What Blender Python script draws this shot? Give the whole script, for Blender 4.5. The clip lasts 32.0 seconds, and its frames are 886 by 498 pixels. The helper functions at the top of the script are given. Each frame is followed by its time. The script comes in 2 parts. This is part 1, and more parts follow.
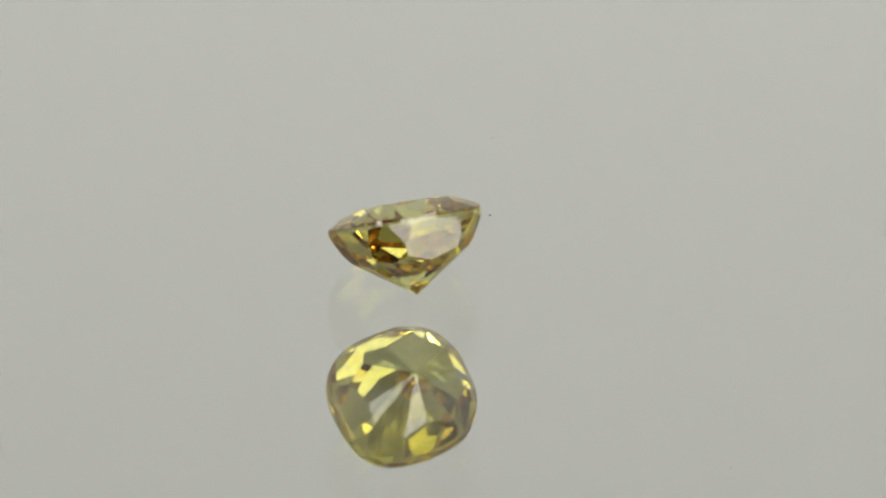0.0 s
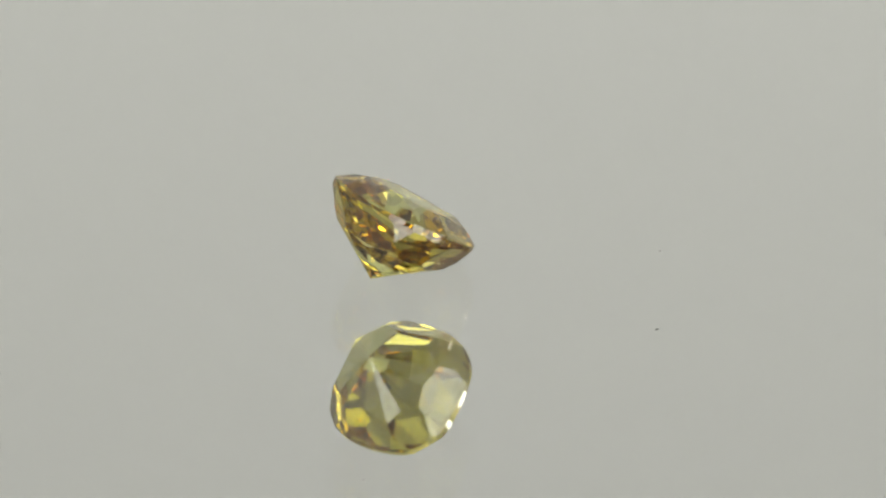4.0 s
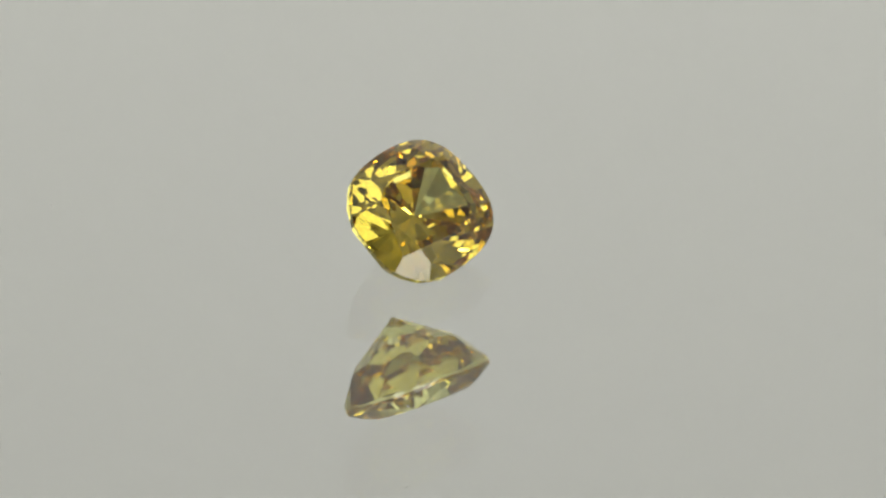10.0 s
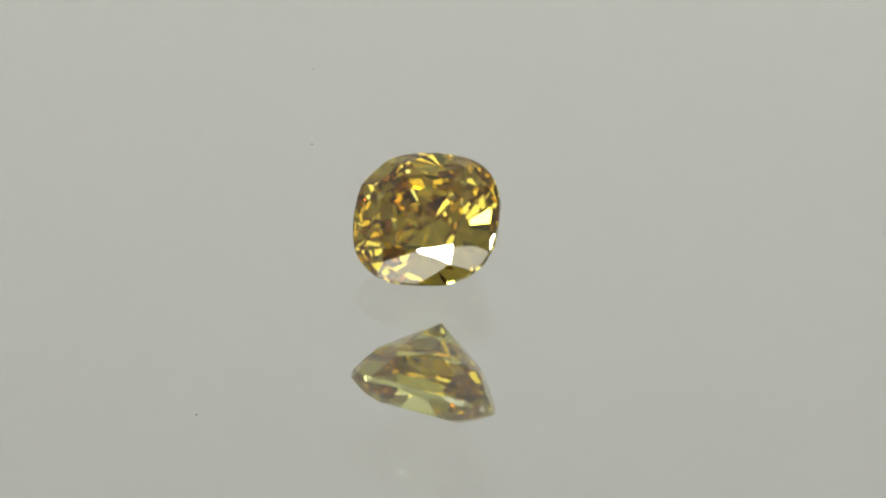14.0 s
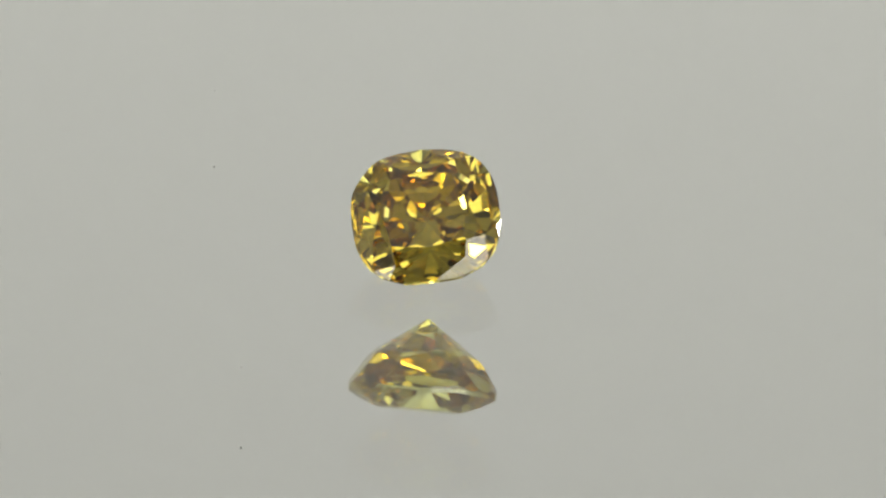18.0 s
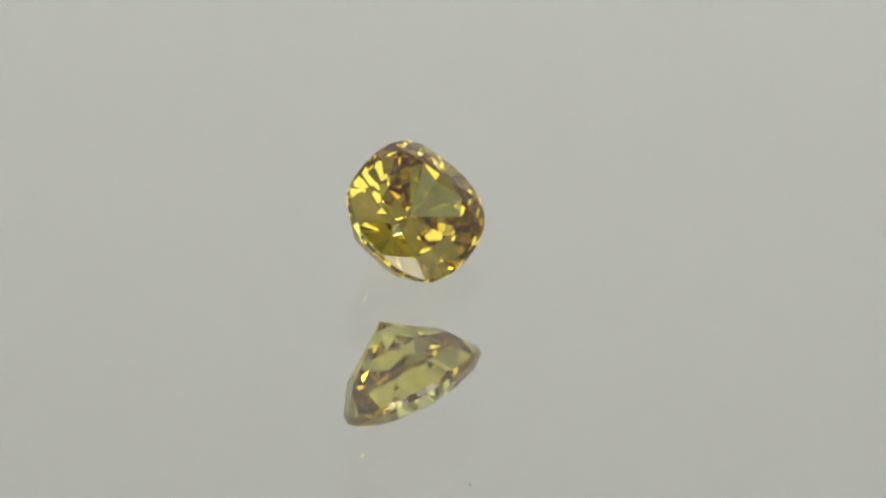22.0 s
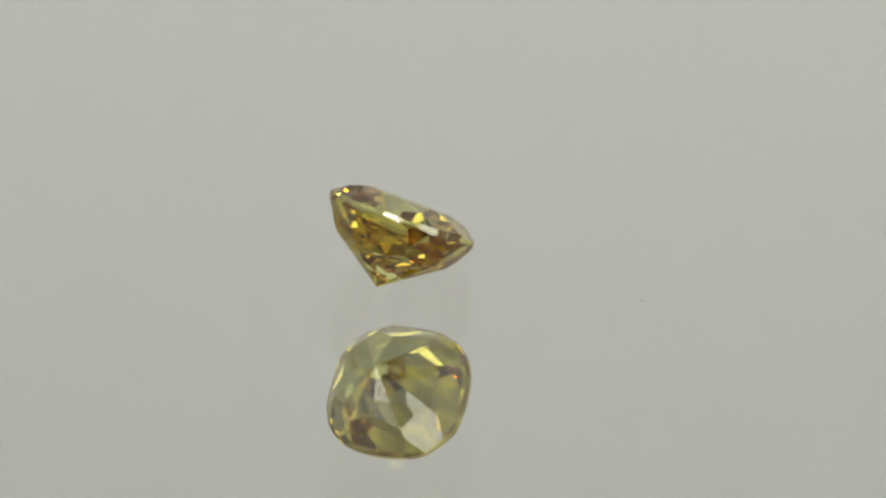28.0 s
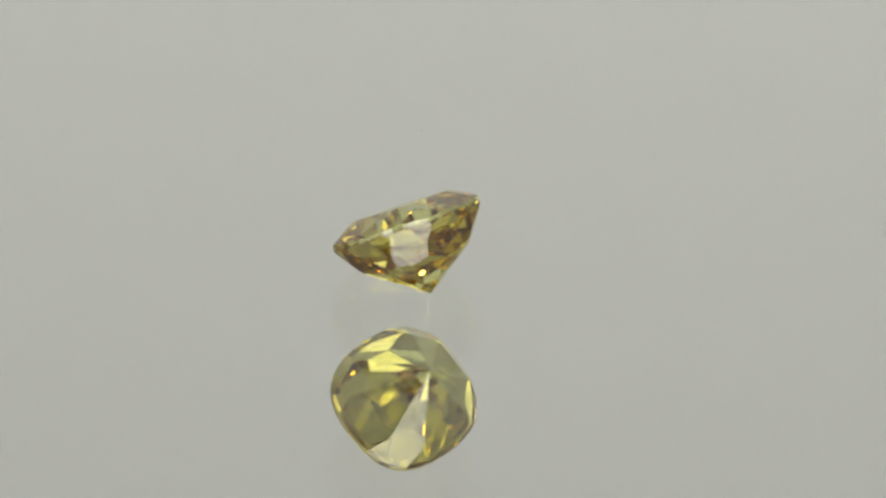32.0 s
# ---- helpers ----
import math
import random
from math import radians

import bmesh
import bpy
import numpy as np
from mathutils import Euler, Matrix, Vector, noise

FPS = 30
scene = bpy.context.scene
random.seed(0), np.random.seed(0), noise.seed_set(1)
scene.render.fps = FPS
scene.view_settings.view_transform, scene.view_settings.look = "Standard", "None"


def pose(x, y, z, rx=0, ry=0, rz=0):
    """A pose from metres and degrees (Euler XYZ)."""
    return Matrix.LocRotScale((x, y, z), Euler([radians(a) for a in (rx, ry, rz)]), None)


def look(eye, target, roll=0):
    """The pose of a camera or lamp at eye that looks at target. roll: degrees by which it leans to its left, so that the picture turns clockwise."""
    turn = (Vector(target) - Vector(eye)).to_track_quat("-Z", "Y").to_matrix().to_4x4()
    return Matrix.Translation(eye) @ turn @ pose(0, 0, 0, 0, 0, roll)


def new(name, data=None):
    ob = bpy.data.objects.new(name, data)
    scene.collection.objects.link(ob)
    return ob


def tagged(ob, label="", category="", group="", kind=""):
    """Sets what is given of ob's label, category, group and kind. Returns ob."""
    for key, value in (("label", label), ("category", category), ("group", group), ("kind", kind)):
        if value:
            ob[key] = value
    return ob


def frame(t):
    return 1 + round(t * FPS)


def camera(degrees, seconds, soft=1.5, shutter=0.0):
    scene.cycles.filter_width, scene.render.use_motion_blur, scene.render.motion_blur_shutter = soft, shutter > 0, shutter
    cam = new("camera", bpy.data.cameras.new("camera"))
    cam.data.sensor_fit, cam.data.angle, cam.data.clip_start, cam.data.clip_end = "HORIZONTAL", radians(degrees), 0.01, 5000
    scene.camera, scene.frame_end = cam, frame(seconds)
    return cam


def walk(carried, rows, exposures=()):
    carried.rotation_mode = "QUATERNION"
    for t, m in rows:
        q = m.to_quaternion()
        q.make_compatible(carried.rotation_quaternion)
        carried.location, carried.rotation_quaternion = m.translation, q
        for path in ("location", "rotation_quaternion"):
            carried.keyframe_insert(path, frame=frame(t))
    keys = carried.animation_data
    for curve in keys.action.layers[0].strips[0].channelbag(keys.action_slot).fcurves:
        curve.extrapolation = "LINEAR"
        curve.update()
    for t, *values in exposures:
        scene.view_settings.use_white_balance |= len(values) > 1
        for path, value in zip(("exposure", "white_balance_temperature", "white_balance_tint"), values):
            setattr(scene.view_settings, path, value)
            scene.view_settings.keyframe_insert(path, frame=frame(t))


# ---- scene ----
# A yellow cushion-cut diamond lies tilted on a back-silvered glass plate that turns to and fro.

MM = 0.001103          # metres per working unit; the glass plate comes out about 4 mm thick
ELEV, ROLL = 33.88, 1.15
FOV = 5.0
SPAN = 31.124 * MM     # width of the view at the plate's axis

# turn of the plate, degrees about the axis
TURN = [(0, 17.9), (1, 2.1), (2, -13.9), (3, -30.0), (3.5, -38.2), (4.5, -54.5), (5.5, -71.0), (6, -79.2),
        (7, -95.7), (8, -112.1), (9, -128.2), (10, -144.2), (11, -160.7), (12, -177.2), (12.5, -185.3),
        (13, -192.9), (13.5, -199.3), (14, -202.9), (14.5, -203.9), (15.5, -204.1), (16.2, -203.7), (16.5, -202.4), (17, -197.6),
        (17.5, -192.1), (18, -186.2), (18.5, -179.9), (19, -173.2), (20, -159.1), (21, -144.4), (22, -129.4),
        (23, -114.2), (24, -98.5), (25, -82.3), (25.5, -74.1), (26.5, -57.6), (27.5, -41.1), (28, -32.9),
        (29, -16.6), (30, -0.1), (31, 17.1), (32, 34.6)]

# ---- camera ----
scene.cycles.max_bounces = scene.cycles.transmission_bounces = scene.cycles.glossy_bounces = 28
cam = camera(FOV, 32.0, soft=2.3)
DIST = SPAN / 2 / math.tan(radians(FOV / 2))
e, rho = radians(ELEV), radians(ROLL)
ahead, up0, right0 = Vector((0, math.cos(e), -math.sin(e))), Vector((0, math.sin(e), math.cos(e))), Vector((1, 0, 0))
right1 = right0 * math.cos(rho) + up0 * math.sin(rho)
up1 = up0 * math.cos(rho) - right0 * math.sin(rho)
PX = SPAN / 1568
EYE = -ahead * DIST + right1 * (784 - 731.1) * PX + up1 * (471.6 - 441) * PX
walk(cam, [(0, look(EYE, EYE + ahead, ROLL)), (32, look(EYE, EYE + ahead, ROLL))], [(0, -0.22), (8, -0.22), (12, -0.24), (24, -0.24), (32, -0.26)])

# ---- light ----
world = bpy.data.worlds.new("world")
scene.world = world
world.use_nodes = True
world.node_tree.nodes["Background"].inputs[0].default_value = (0.5, 0.5, 0.5, 1)
world.node_tree.nodes["Background"].inputs[1].default_value = 0.02


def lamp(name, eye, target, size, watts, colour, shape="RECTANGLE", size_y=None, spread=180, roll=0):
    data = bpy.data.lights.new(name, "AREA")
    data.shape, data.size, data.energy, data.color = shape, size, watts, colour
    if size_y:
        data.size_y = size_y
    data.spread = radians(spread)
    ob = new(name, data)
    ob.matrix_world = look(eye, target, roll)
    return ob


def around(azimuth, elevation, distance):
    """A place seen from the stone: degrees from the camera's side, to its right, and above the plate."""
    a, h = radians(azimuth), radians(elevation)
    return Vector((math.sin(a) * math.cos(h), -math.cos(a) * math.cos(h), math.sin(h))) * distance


# all out of view: a soft panel on each side of the camera, small lamps set so that facets flash (seven in a row on the
# right, five more above), and a strip added to brighten the backdrop
lamp("softbox_lamp", around(34, 20.6, 0.50), (0, 0, 0), 0.387, 1.17, (0.985, 0.972, 0.99), "RECTANGLE", 0.37, roll=-14)
lamp("softbox_lamp", around(-29.5, 16, 0.50), (0, 0, 0), 0.195, 0.46, (0.985, 0.972, 0.99), "RECTANGLE", 0.28)
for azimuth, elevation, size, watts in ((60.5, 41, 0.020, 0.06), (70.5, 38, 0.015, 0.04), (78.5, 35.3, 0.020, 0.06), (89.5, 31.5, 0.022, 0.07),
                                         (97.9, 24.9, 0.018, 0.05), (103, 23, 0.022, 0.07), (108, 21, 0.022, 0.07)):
    lamp("glint_lamp", around(azimuth, elevation, 0.40), (0, 0, 0), size, watts, (1.0, 0.97, 0.93), "DISK")
lamp("glint_lamp", around(47, 42, 0.45), (0, 0, 0), 0.030, 0.15, (1.0, 0.97, 0.93), "DISK")
lamp("glint_lamp", around(-32, 34, 0.50), (0, 0, 0), 0.050, 0.36, (1.0, 0.97, 0.93), "DISK")
lamp("glint_lamp", around(-9, 48, 0.48), (0, 0, 0), 0.030, 0.12, (0.96, 0.97, 1.0), "DISK")
# these two are added only to make sparkles inside the stone
lamp("glint_lamp", around(-56, 59, 0.45), (0, 0, 0), 0.014, 0.07, (1.0, 0.97, 0.93), "DISK")
lamp("glint_lamp", around(81, 64, 0.45), (0, 0, 0), 0.014, 0.07, (1.0, 0.97, 0.93), "DISK")
lamp("backdrop_fill", (0.0, 0.24, 0.06), (0, 0.44, 0.16), 0.60, 0.505, (1.0, 0.985, 0.965), "RECTANGLE", 0.05)


# ---- materials ----
def material(name):
    m = bpy.data.materials.new(name)
    m.use_nodes = True
    return m, m.node_tree.nodes, m.node_tree.links


def cloth(name, colour, other, rough=0.9):
    m, n, l = material(name)
    b = n["Principled BSDF"]
    b.inputs["Roughness"].default_value = rough
    at = n.new("ShaderNodeTexCoord")
    big, fine, ramp, bump = (n.new(k) for k in ("ShaderNodeTexNoise", "ShaderNodeTexNoise", "ShaderNodeMix", "ShaderNodeBump"))
    big.inputs["Scale"].default_value = 3.0
    fine.inputs["Scale"].default_value = 900.0
    ramp.data_type = "RGBA"
    ramp.inputs["A"].default_value, ramp.inputs["B"].default_value = (*colour, 1), (*other, 1)
    l.new(at.outputs["Object"], big.inputs["Vector"])
    l.new(at.outputs["Object"], fine.inputs["Vector"])
    l.new(big.outputs["Fac"], ramp.inputs["Factor"])
    l.new(ramp.outputs["Result"], b.inputs["Base Color"])
    bump.inputs["Strength"].default_value, bump.inputs["Distance"].default_value = 0.05, 0.0002
    l.new(fine.outputs["Fac"], bump.inputs["Height"])
    l.new(bump.outputs["Normal"], b.inputs["Normal"])
    return m


def gem(name, rough):
    m, n, l = material(name)
    n.remove(n["Principled BSDF"])
    gloss, mix, fresnel = (n.new(k) for k in ("ShaderNodeBsdfAnisotropic", "ShaderNodeMixShader", "ShaderNodeFresnel"))
    inside = n.new("ShaderNodeBsdfRefraction")
    inside.inputs["Color"].default_value = (0.922, 0.93, 0.60, 1)
    inside.inputs["IOR"].default_value, inside.inputs["Roughness"].default_value = 2.417, rough
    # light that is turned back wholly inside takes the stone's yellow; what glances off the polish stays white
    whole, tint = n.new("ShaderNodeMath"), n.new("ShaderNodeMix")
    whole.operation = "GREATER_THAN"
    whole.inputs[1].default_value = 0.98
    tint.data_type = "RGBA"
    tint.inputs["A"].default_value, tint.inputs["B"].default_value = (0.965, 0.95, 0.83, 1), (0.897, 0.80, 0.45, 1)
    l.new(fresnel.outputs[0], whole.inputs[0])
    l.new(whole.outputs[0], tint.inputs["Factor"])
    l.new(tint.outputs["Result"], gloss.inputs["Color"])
    fresnel.inputs["IOR"].default_value = 2.417
    gloss.inputs["Roughness"].default_value = rough
    l.new(fresnel.outputs[0], mix.inputs[0])
    l.new(inside.outputs[0], mix.inputs[1])
    l.new(gloss.outputs[0], mix.inputs[2])
    l.new(mix.outputs[0], n["Material Output"].inputs[0])
    return m


def plate_glass():
    m, n, l = material("plate_glass")
    n.remove(n["Principled BSDF"])
    g = n.new("ShaderNodeBsdfGlass")
    g.inputs["Color"].default_value = (0.985, 0.99, 0.985, 1)
    g.inputs["Roughness"].default_value = 0.0
    g.inputs["IOR"].default_value = 1.52
    l.new(g.outputs[0], n["Material Output"].inputs[0])
    return m


def plain(name, colour, rough, metal=0.0):
    m, n, l = material(name)
    b = n["Principled BSDF"]
    b.inputs["Base Color"].default_value = (*colour, 1)
    b.inputs["Roughness"].default_value, b.inputs["Metallic"].default_value = rough, metal
    return m


WHITE = cloth("white_tent_cloth", (0.795, 0.798, 0.77), (0.755, 0.758, 0.73))
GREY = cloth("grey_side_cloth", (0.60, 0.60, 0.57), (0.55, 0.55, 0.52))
DARK = cloth("dark_front_cloth", (0.16, 0.15, 0.14), (0.11, 0.105, 0.10))
TABLE = cloth("grey_board", (0.42, 0.41, 0.40), (0.36, 0.355, 0.35), 0.6)
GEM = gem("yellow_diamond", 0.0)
BRUTED = gem("bruted_diamond", 0.09)
GLASS = plate_glass()
SILVER = plain("silver_backing", (0.93, 0.935, 0.92), 0.0, 1.0)
BACKPAINT = plain("grey_back_paint", (0.2, 0.2, 0.2), 0.6)
LINT = plain("grey_lint", (0.52, 0.515, 0.50), 0.95)


# ---- mesh helpers ----
def part(name, bm, mat, parent=None, label=""):
    data = bpy.data.meshes.new(name)
    bm.to_mesh(data)
    bm.free()
    data.materials.append(mat)
    ob = new(name, data)
    if parent:
        ob.parent = parent
    if label:
        tagged(ob, label)
    return ob


def box(name, a, b, mat):
    bm = bmesh.new()
    bmesh.ops.create_cube(bm, size=1)
    for v in bm.verts:
        v.co = [lo + (c + 0.5) * (hi - lo) for c, lo, hi in zip(v.co, a, b)]
    return part(name, bm, mat)


def disc(radius, z0, z1, bevel, steps=160):
    """A round plate with chamfered rims."""
    bm = bmesh.new()
    rings = []
    for r, z in ((radius - bevel, z0), (radius, z0 + bevel), (radius, z1 - bevel), (radius - bevel, z1)):
        rings.append([bm.verts.new((r * math.cos(k * math.tau / steps), r * math.sin(k * math.tau / steps), z)) for k in range(steps)])
    bm.faces.new(rings[0][::-1])
    bm.faces.new(rings[-1])
    for lo, hi in zip(rings, rings[1:]):
        for k in range(steps):
            bm.faces.new((lo[k], lo[(k + 1) % steps], hi[(k + 1) % steps], hi[k]))
    return bm


# ---- the light tent that closes the place ----
PLATE, COAT = 0.00413, 0.0003
BASE = -PLATE - COAT - 0.0004
X, Y0, Y1, Z = 0.42, -0.52, 0.44, 0.60
# front and sides are unseen, toned darker so the stone shows dark facets
for name, a, b, mat, label in (
        ("ground", (-X, Y0, BASE - 0.02), (X, Y1, BASE), TABLE, "grey matt board under the mirror plate"),
        ("wall_back", (-X - 0.02, Y1, BASE - 0.02), (X + 0.02, Y1 + 0.02, Z), WHITE, "plain white cloth wall of the light tent"),
        ("wall_left", (-X - 0.02, Y0, BASE - 0.02), (-X, Y1, Z), GREY, "unseen plain side wall, toned grey to darken the stone"),
        ("wall_right", (X, Y0, BASE - 0.02), (X + 0.02, Y1, Z), GREY, "unseen plain side wall, toned grey to darken the stone"),
        ("wall_front", (-X - 0.02, Y0 - 0.02, BASE - 0.02), (X + 0.02, Y0, Z), DARK, "unseen front wall, kept dark for contrast in the stone"),
        ("ceiling", (-X - 0.02, Y0 - 0.02, Z), (X + 0.02, Y1 + 0.02, Z + 0.02), WHITE, "plain white cloth roof of the light tent")):
    tagged(box(name, a, b, mat), label, name.split("_")[0], kind="structure")

# ---- the mirror plate ----
plate = tagged(new("mirror_plate"), "round clear glass plate with a silvered mirror back, slightly dusty", "mirror")
part("glass_disc", disc(0.075, -PLATE, 0.0, 0.0004), GLASS, plate, "clear polished glass")
part("silver_coating", disc(0.0745, -PLATE - COAT, -PLATE - 0.000002, 0.00002), SILVER, plate, "bright silver mirror backing")
part("back_paint", disc(0.0745, -PLATE - COAT - 0.0004, -PLATE - COAT, 0.00002), BACKPAINT, plate, "grey protective paint")


# ---- the stone ----
A, B, POWER = 2.6 * MM, 2.4436 * MM, 2.6044     # half sizes of the cushion outline and how square it is
CROWN, DEPTH, GIRDLE = 0.55 * MM, 2.465 * MM, 0.2309 * MM
TABLE_AT, MEET_AT = (0.605, 0.65, 0.585, 0.65, 0.585, 0.65, 0.585, 0.65), 0.61    # the table's reach, side by side, and how high the crown facets meet
# cutting chart of the pavilion, degrees: azimuth and slope, and for the side facets how far they stand out, in working units
LONG_FACETS = [(9.6, 35.2), (33.9, 34.7), (56.1, 34.5), (101.8, 35.6), (123.9, 34.4), (146.1, 34.8), (168.6, 35.3), (191.0, 34.7),
               (212.7, 34.0), (235.8, 34.6), (258.6, 36.1), (282.8, 36.4), (304.3, 35.3), (327.6, 34.5), (348.6, 34.8)]
SIDE_FACETS = [(0.6, 56.2, 0.0), (44.7, 53.4, -0.015), (90.0, 56.4, 0.01), (134.8, 53.4, -0.01), (180.6, 55.2, -0.01), (225.7, 53.3, -0.017),
               (269.9, 55.9, 0.006), (314.8, 54.2, 0.027)]
RIM_SLOPE = (65.0, 62.6, 63.2, 63.4, 60.0, 62.8, 63.0, 62.7)
REST_FACET, REST_DEPTH = (77.7, 37.05), 2.055 * MM     # the facet that the stone lies on, and how deep below the girdle it is cut
TILT, SPIN = 37.05, 12.3
OFFSET = Vector((-0.38, -0.169, 0)) * MM


def outline(angle):
    c, s = math.cos(angle), math.sin(angle)
    return Vector((A * math.copysign(abs(c) ** (2 / POWER), c), B * math.copysign(abs(s) ** (2 / POWER), s), 0))


RIM = [outline(math.tau * k / 720) for k in range(720)]


def reach(phi):
    """How far the outline reaches towards phi; one corner is cut a little short."""
    d = Vector((math.cos(phi), math.sin(phi), 0))
    off = (math.degrees(phi) + 40 + 180) % 360 - 180
    return max(p.dot(d) for p in RIM) - 0.08 * MM * math.exp(-(off / 15) ** 2)


def cut(faces, normal, offset, tag):
    """Grinds a convex solid (a list of (tag, corners)) down to normal . p <= offset."""
    out, rim = [], []
    for t, poly in faces:
        kept = []
        for p, q in zip(poly, poly[1:] + poly[:1]):
            dp, dq = normal.dot(p) - offset, normal.dot(q) - offset
            if dp <= 0:
                kept.append(p)
            if (dp < 0 < dq) or (dq < 0 < dp):
                m = p + (q - p) * (dp / (dp - dq))
                kept.append(m)
                rim.append(m)
            elif dp == 0:
                rim.append(p)
        if len(kept) > 2:
            out.append((t, kept))
    if len(rim) > 2:
        mid = sum(rim, Vector()) / len(rim)
        u = normal.orthogonal().normalized()
        v = normal.cross(u)
        rim.sort(key=lambda p: math.atan2((p - mid).dot(v), (p - mid).dot(u)))
        clean = [p for p, q in zip(rim, rim[1:] + rim[:1]) if (p - q).length > 1e-8]
        if len(clean) > 2:
            out.append((tag, clean))
    return out


def slope(phi, r0, z0, r1, z1):
    """The plane towards phi through two points of its profile: radius and height."""
    n = Vector((z0 - z1, r1 - r0)) if r1 > r0 else Vector((z1 - z0, r0 - r1))
    n.normalize()
    if n.x < 0:
        n = -n
    normal = Vector((math.cos(phi) * n.x, math.sin(phi) * n.x, n.y))
    return normal, n.x * r0 + n.y * z0


def cut_stone():
    h = 4 * MM
    corner = [Vector((x, y, z)) for x in (-h, h) for y in (-h, h) for z in (-h, h)]
    faces = [("", [corner[k] for k in f]) for f in ((0, 1, 3, 2), (4, 6, 7, 5), (0, 4, 5, 1), (2, 3, 7, 6), (0, 2, 6, 4), (1, 5, 7, 3))]
    rng = random.Random(4)
    half, sides = GIRDLE / 2, 56
    for k in range(sides):
        phi = math.tau * (k + 0.5) / sides
        faces = cut(faces, Vector((math.cos(phi), math.sin(phi), 0)), reach(phi), "girdle")

    def wobble(a):
        return 1 + rng.uniform(-a, a)
    top = half + CROWN
    faces = cut(faces, Vector((0.006, -0.004, 1)).normalized(), top, "table_facet")
    step = math.tau / 8

    def three(p, q, m, tag, solid):
        """Grinds along the plane through three points."""
        n = (q - p).cross(m - p).normalized()
        if n.dot(p) < 0:
            n = -n
        return cut(solid, n, n.dot(p), tag)

    def rim(k, r, z):
        """A point by eighths of a turn, part of the outline's radius, and height."""
        o = outline(k * step)
        return Vector((o.x * r, o.y * r, z))

    # crown: eight bezels; where two meet, two girdle facets and a star, a few of them cut off the regular angle
    bezels = []
    for k in range(8):
        phi = k * step + rng.uniform(-0.015, 0.015)
        r = reach(phi)
        bezels.append(slope(phi, r, half, r * TABLE_AT[k] * wobble(0.008), top))
        faces = cut(faces, *bezels[-1], "bezel_facet")
    for k in range(8):
        (n1, d1), (n2, d2) = bezels[k], bezels[(k + 1) % 8]
        n3, d3 = Vector((0, 0, 1)), half + CROWN * (MEET_AT + rng.uniform(-0.03, 0.03))
        meet = (n2.cross(n3) * d1 + n3.cross(n1) * d2 + n1.cross(n2) * d3) / n1.dot(n2.cross(n3))
        mid = rim(k + 0.5, 1.0, half + GIRDLE * (0.45 if k == 7 else 0.05))
        mid.x, mid.y = (meet.xy.normalized() * mid.xy.length)
        faces = three(meet, rim(k, 1.0, half * wobble(0.2)), mid, "upper_girdle_facet", faces)
        end = rim(k + 1, 1.0, half * wobble(0.2))
        if k == 3:     # one of them is tilted off the lamps, with a tiny facet added at its corner to glint
            extra = (mid - meet).cross(end - meet).normalized()
            mid.z += GIRDLE * 0.18
            end.z += GIRDLE * 0.28
        faces = three(meet, mid, end, "upper_girdle_facet", faces)
        faces = three(meet, rim(k, TABLE_AT[k] * (0.955 if k == 0 else 0.985), top), rim(k + 1, TABLE_AT[(k + 1) % 8] * 0.985, top), "star_facet", faces)

    extra *= math.copysign(1, extra.z)
    faces = cut(faces, extra, max(extra.dot(p) for _, poly in faces for p in poly) - 0.010 * MM, "extra_facet")

    # pavilion: sixteen long facets round the point, eight steep ones over the sides and corners, a small one between each two of those
    def grind(azimuth, angle, r, z, tag, solid):
        """Grinds at an angle from the level, towards an azimuth, through a point at that radius and height."""
        p, h = radians(azimuth), radians(angle)
        normal = Vector((math.cos(p) * math.sin(h), math.sin(p) * math.sin(h), -math.cos(h)))
        return cut(solid, normal, math.sin(h) * r - math.cos(h) * z, tag)

    low = -half - DEPTH
    for azimuth, angle in LONG_FACETS:
        faces = grind(azimuth, angle, 0.0, low, "pavilion_facet", faces)
    faces = grind(*REST_FACET, 0.0, -REST_DEPTH / math.cos(radians(REST_FACET[1])), "pavilion_facet", faces)
    for azimuth, angle, out in SIDE_FACETS:
        faces = grind(azimuth, angle, reach(radians(azimuth)) + out * MM, -half, "side_facet", faces)
    for k in range(8):
        azimuth = 22.5 + 45 * k + rng.uniform(-2, 2)
        faces = grind(azimuth, RIM_SLOPE[k], reach(radians(azimuth)), -half * 0.9, "lower_girdle_facet", faces)
    return faces


stone = tagged(new("diamond"), "loose yellow cushion-cut diamond lying tilted on the mirror plate", "diamond")
facets = cut_stone()
turn = pose(0, 0, 0, -TILT) @ pose(0, 0, 0, 0, 0, SPIN)
drop = min((turn @ p).z for _, poly in facets for p in poly)
lift = Matrix.Translation((0, 0, 0.000004 - drop)) @ turn
LABELS = {"table_facet": "large flat polished top facet", "bezel_facet": "kite-shaped polished crown facet",
          "star_facet": "small triangular facet beside the table", "upper_girdle_facet": "narrow polished facet above the rim",
          "extra_facet": "tiny facet added at the rim to catch a glint",
          "girdle": "narrow frosted rim round the stone", "pavilion_facet": "long facet running to the stone's point",
          "side_facet": "broad steep facet of the underside", "lower_girdle_facet": "small triangular facet below the rim"}
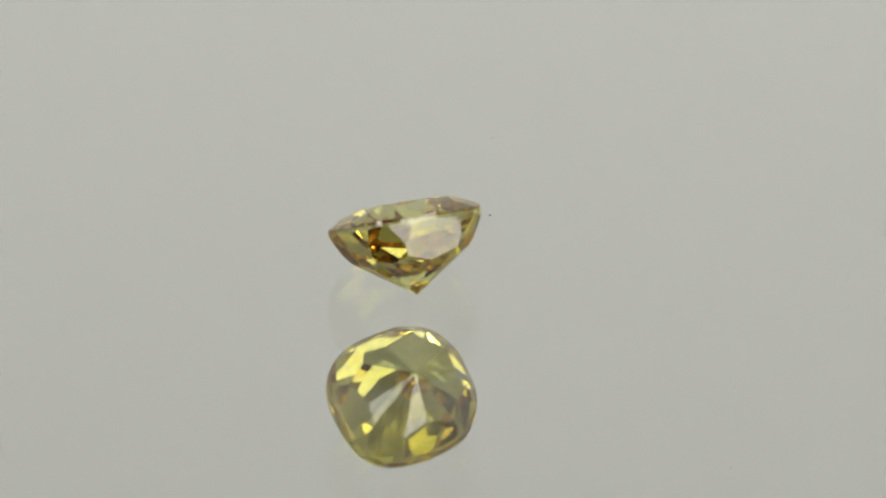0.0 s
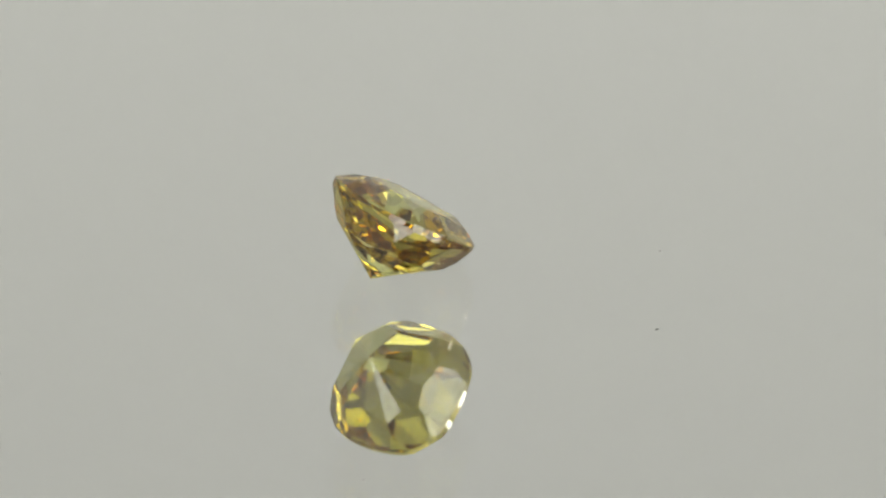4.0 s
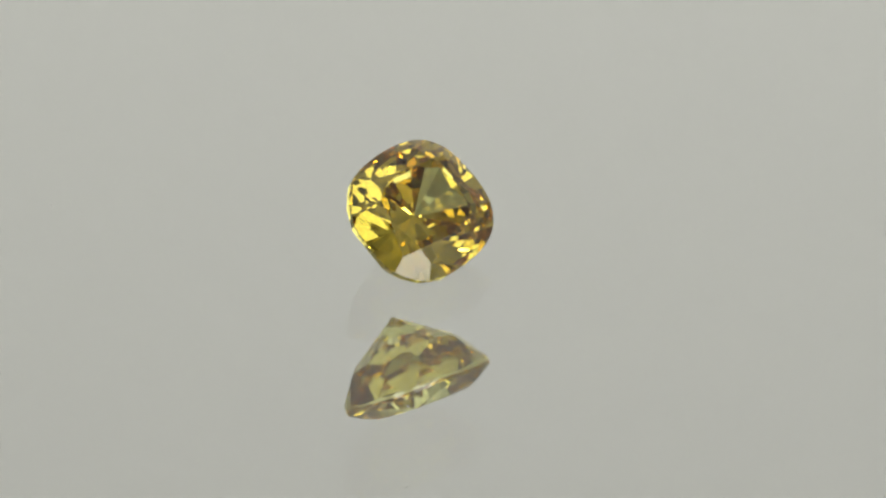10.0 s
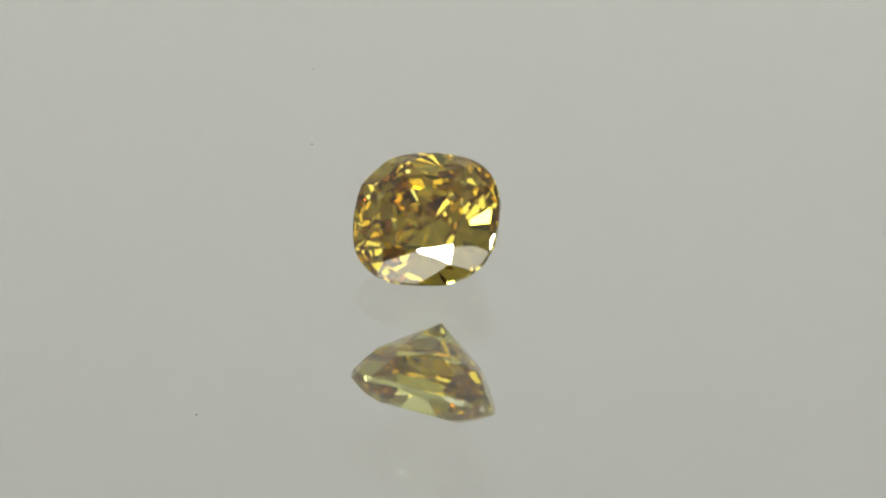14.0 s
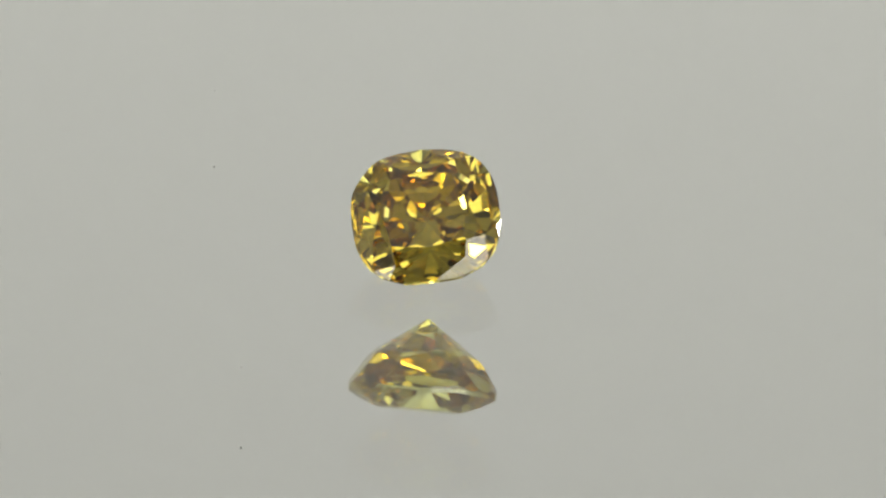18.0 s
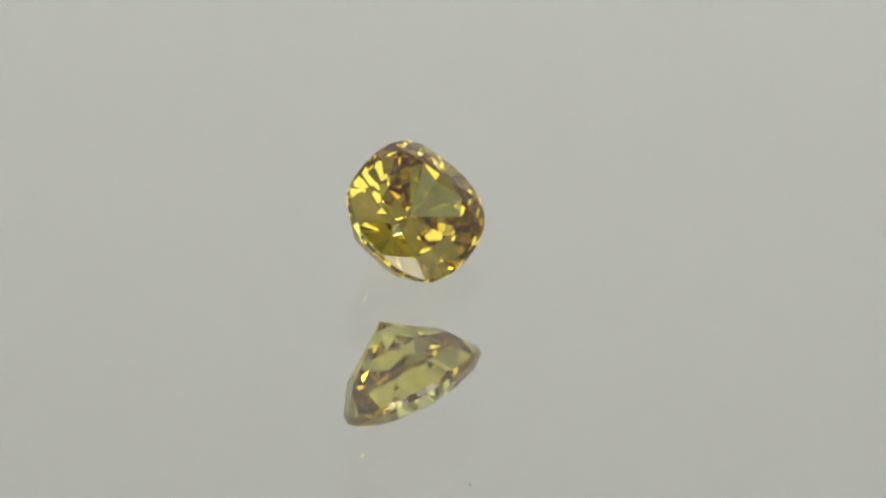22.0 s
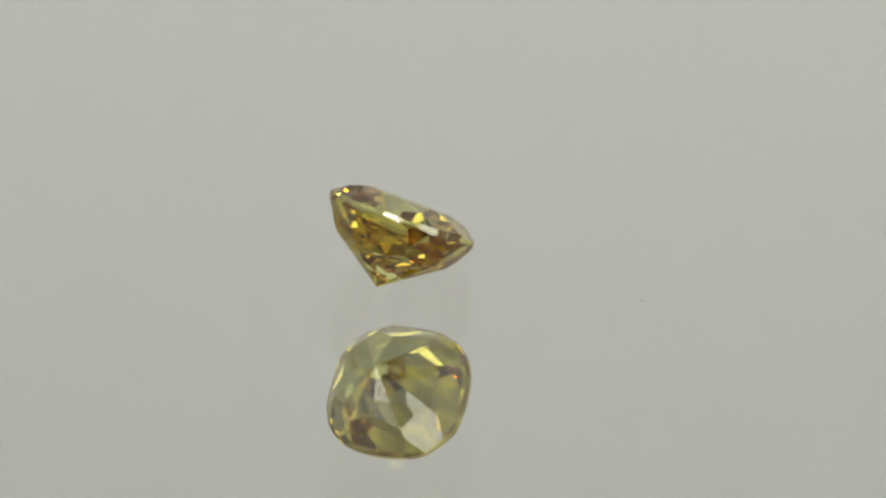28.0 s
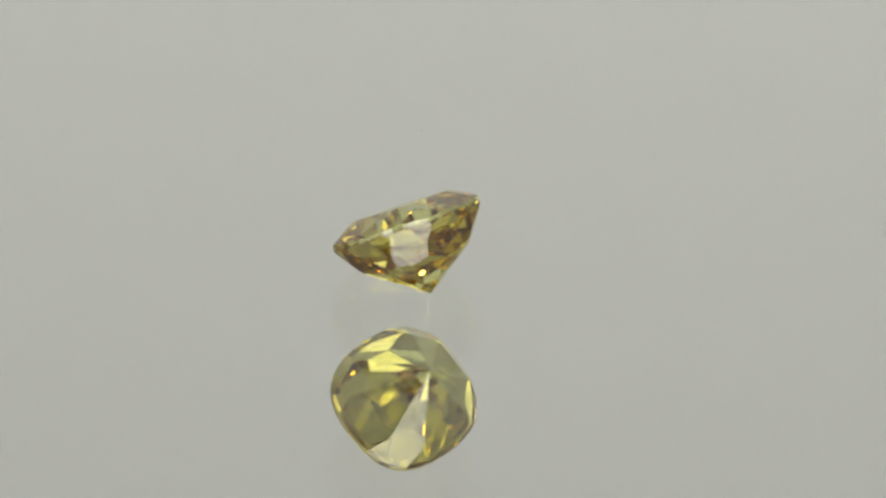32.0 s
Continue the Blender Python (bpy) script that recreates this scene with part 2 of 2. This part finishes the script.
girdle = bmesh.new()
for name, poly in facets:
    bm = girdle if name == "girdle" else bmesh.new()
    ring = []
    for p in poly:
        if all((p - q).length > 2e-8 for q in ring):
            ring.append(p)
    if len(ring) < 3:
        continue
    bm.faces.new([bm.verts.new(lift @ p) for p in ring])
    if name != "girdle":
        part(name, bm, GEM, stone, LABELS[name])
part("girdle", girdle, BRUTED, stone, LABELS["girdle"])


# ---- dust on the plate ----
def speck(x, y, size, seed):
    rng = random.Random(seed)
    bm = bmesh.new()
    bmesh.ops.create_icosphere(bm, subdivisions=1, radius=size)
    for v in bm.verts:
        v.co *= rng.uniform(0.6, 1.3)
        v.co.z *= 0.25
        v.co.x *= 1.5
    low = min(v.co.z for v in bm.verts)
    bmesh.ops.rotate(bm, verts=bm.verts, matrix=Matrix.Rotation(rng.uniform(0, 6), 3, "Z"))
    bmesh.ops.translate(bm, verts=bm.verts, vec=(x, y, -low))
    part("dust_speck", bm, LINT, plate, "tiny grey lint speck")


for k, (x, y, s) in enumerate(((5.13, 7.05, 0.050), (8.47, -10.2, 0.045))):
    speck(x * MM, y * MM, s * MM, k)


# drift of plate and stone, fitted to the camera's view: seconds, shift to the right and shift away from the camera, in
# working units
DRIFT = [(0, 0.0, -0.02), (2, 0.03, 0.06), (3.5, 0.025, 0.07), (6, 0.04, 0.13), (8, 0.03, 0.17), (10, -0.02, 0.06), (12, -0.02, 0.0),
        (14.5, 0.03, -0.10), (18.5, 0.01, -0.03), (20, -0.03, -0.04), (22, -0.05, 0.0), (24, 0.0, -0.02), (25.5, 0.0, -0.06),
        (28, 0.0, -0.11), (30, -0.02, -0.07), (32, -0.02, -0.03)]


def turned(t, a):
    times = [p[0] for p in DRIFT]
    x, y = (float(np.interp(t, times, [p[k] for p in DRIFT])) * MM for k in (1, 2))
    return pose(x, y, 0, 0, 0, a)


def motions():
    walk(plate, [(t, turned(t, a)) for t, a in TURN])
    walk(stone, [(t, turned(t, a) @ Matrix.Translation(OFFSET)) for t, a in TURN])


motions()
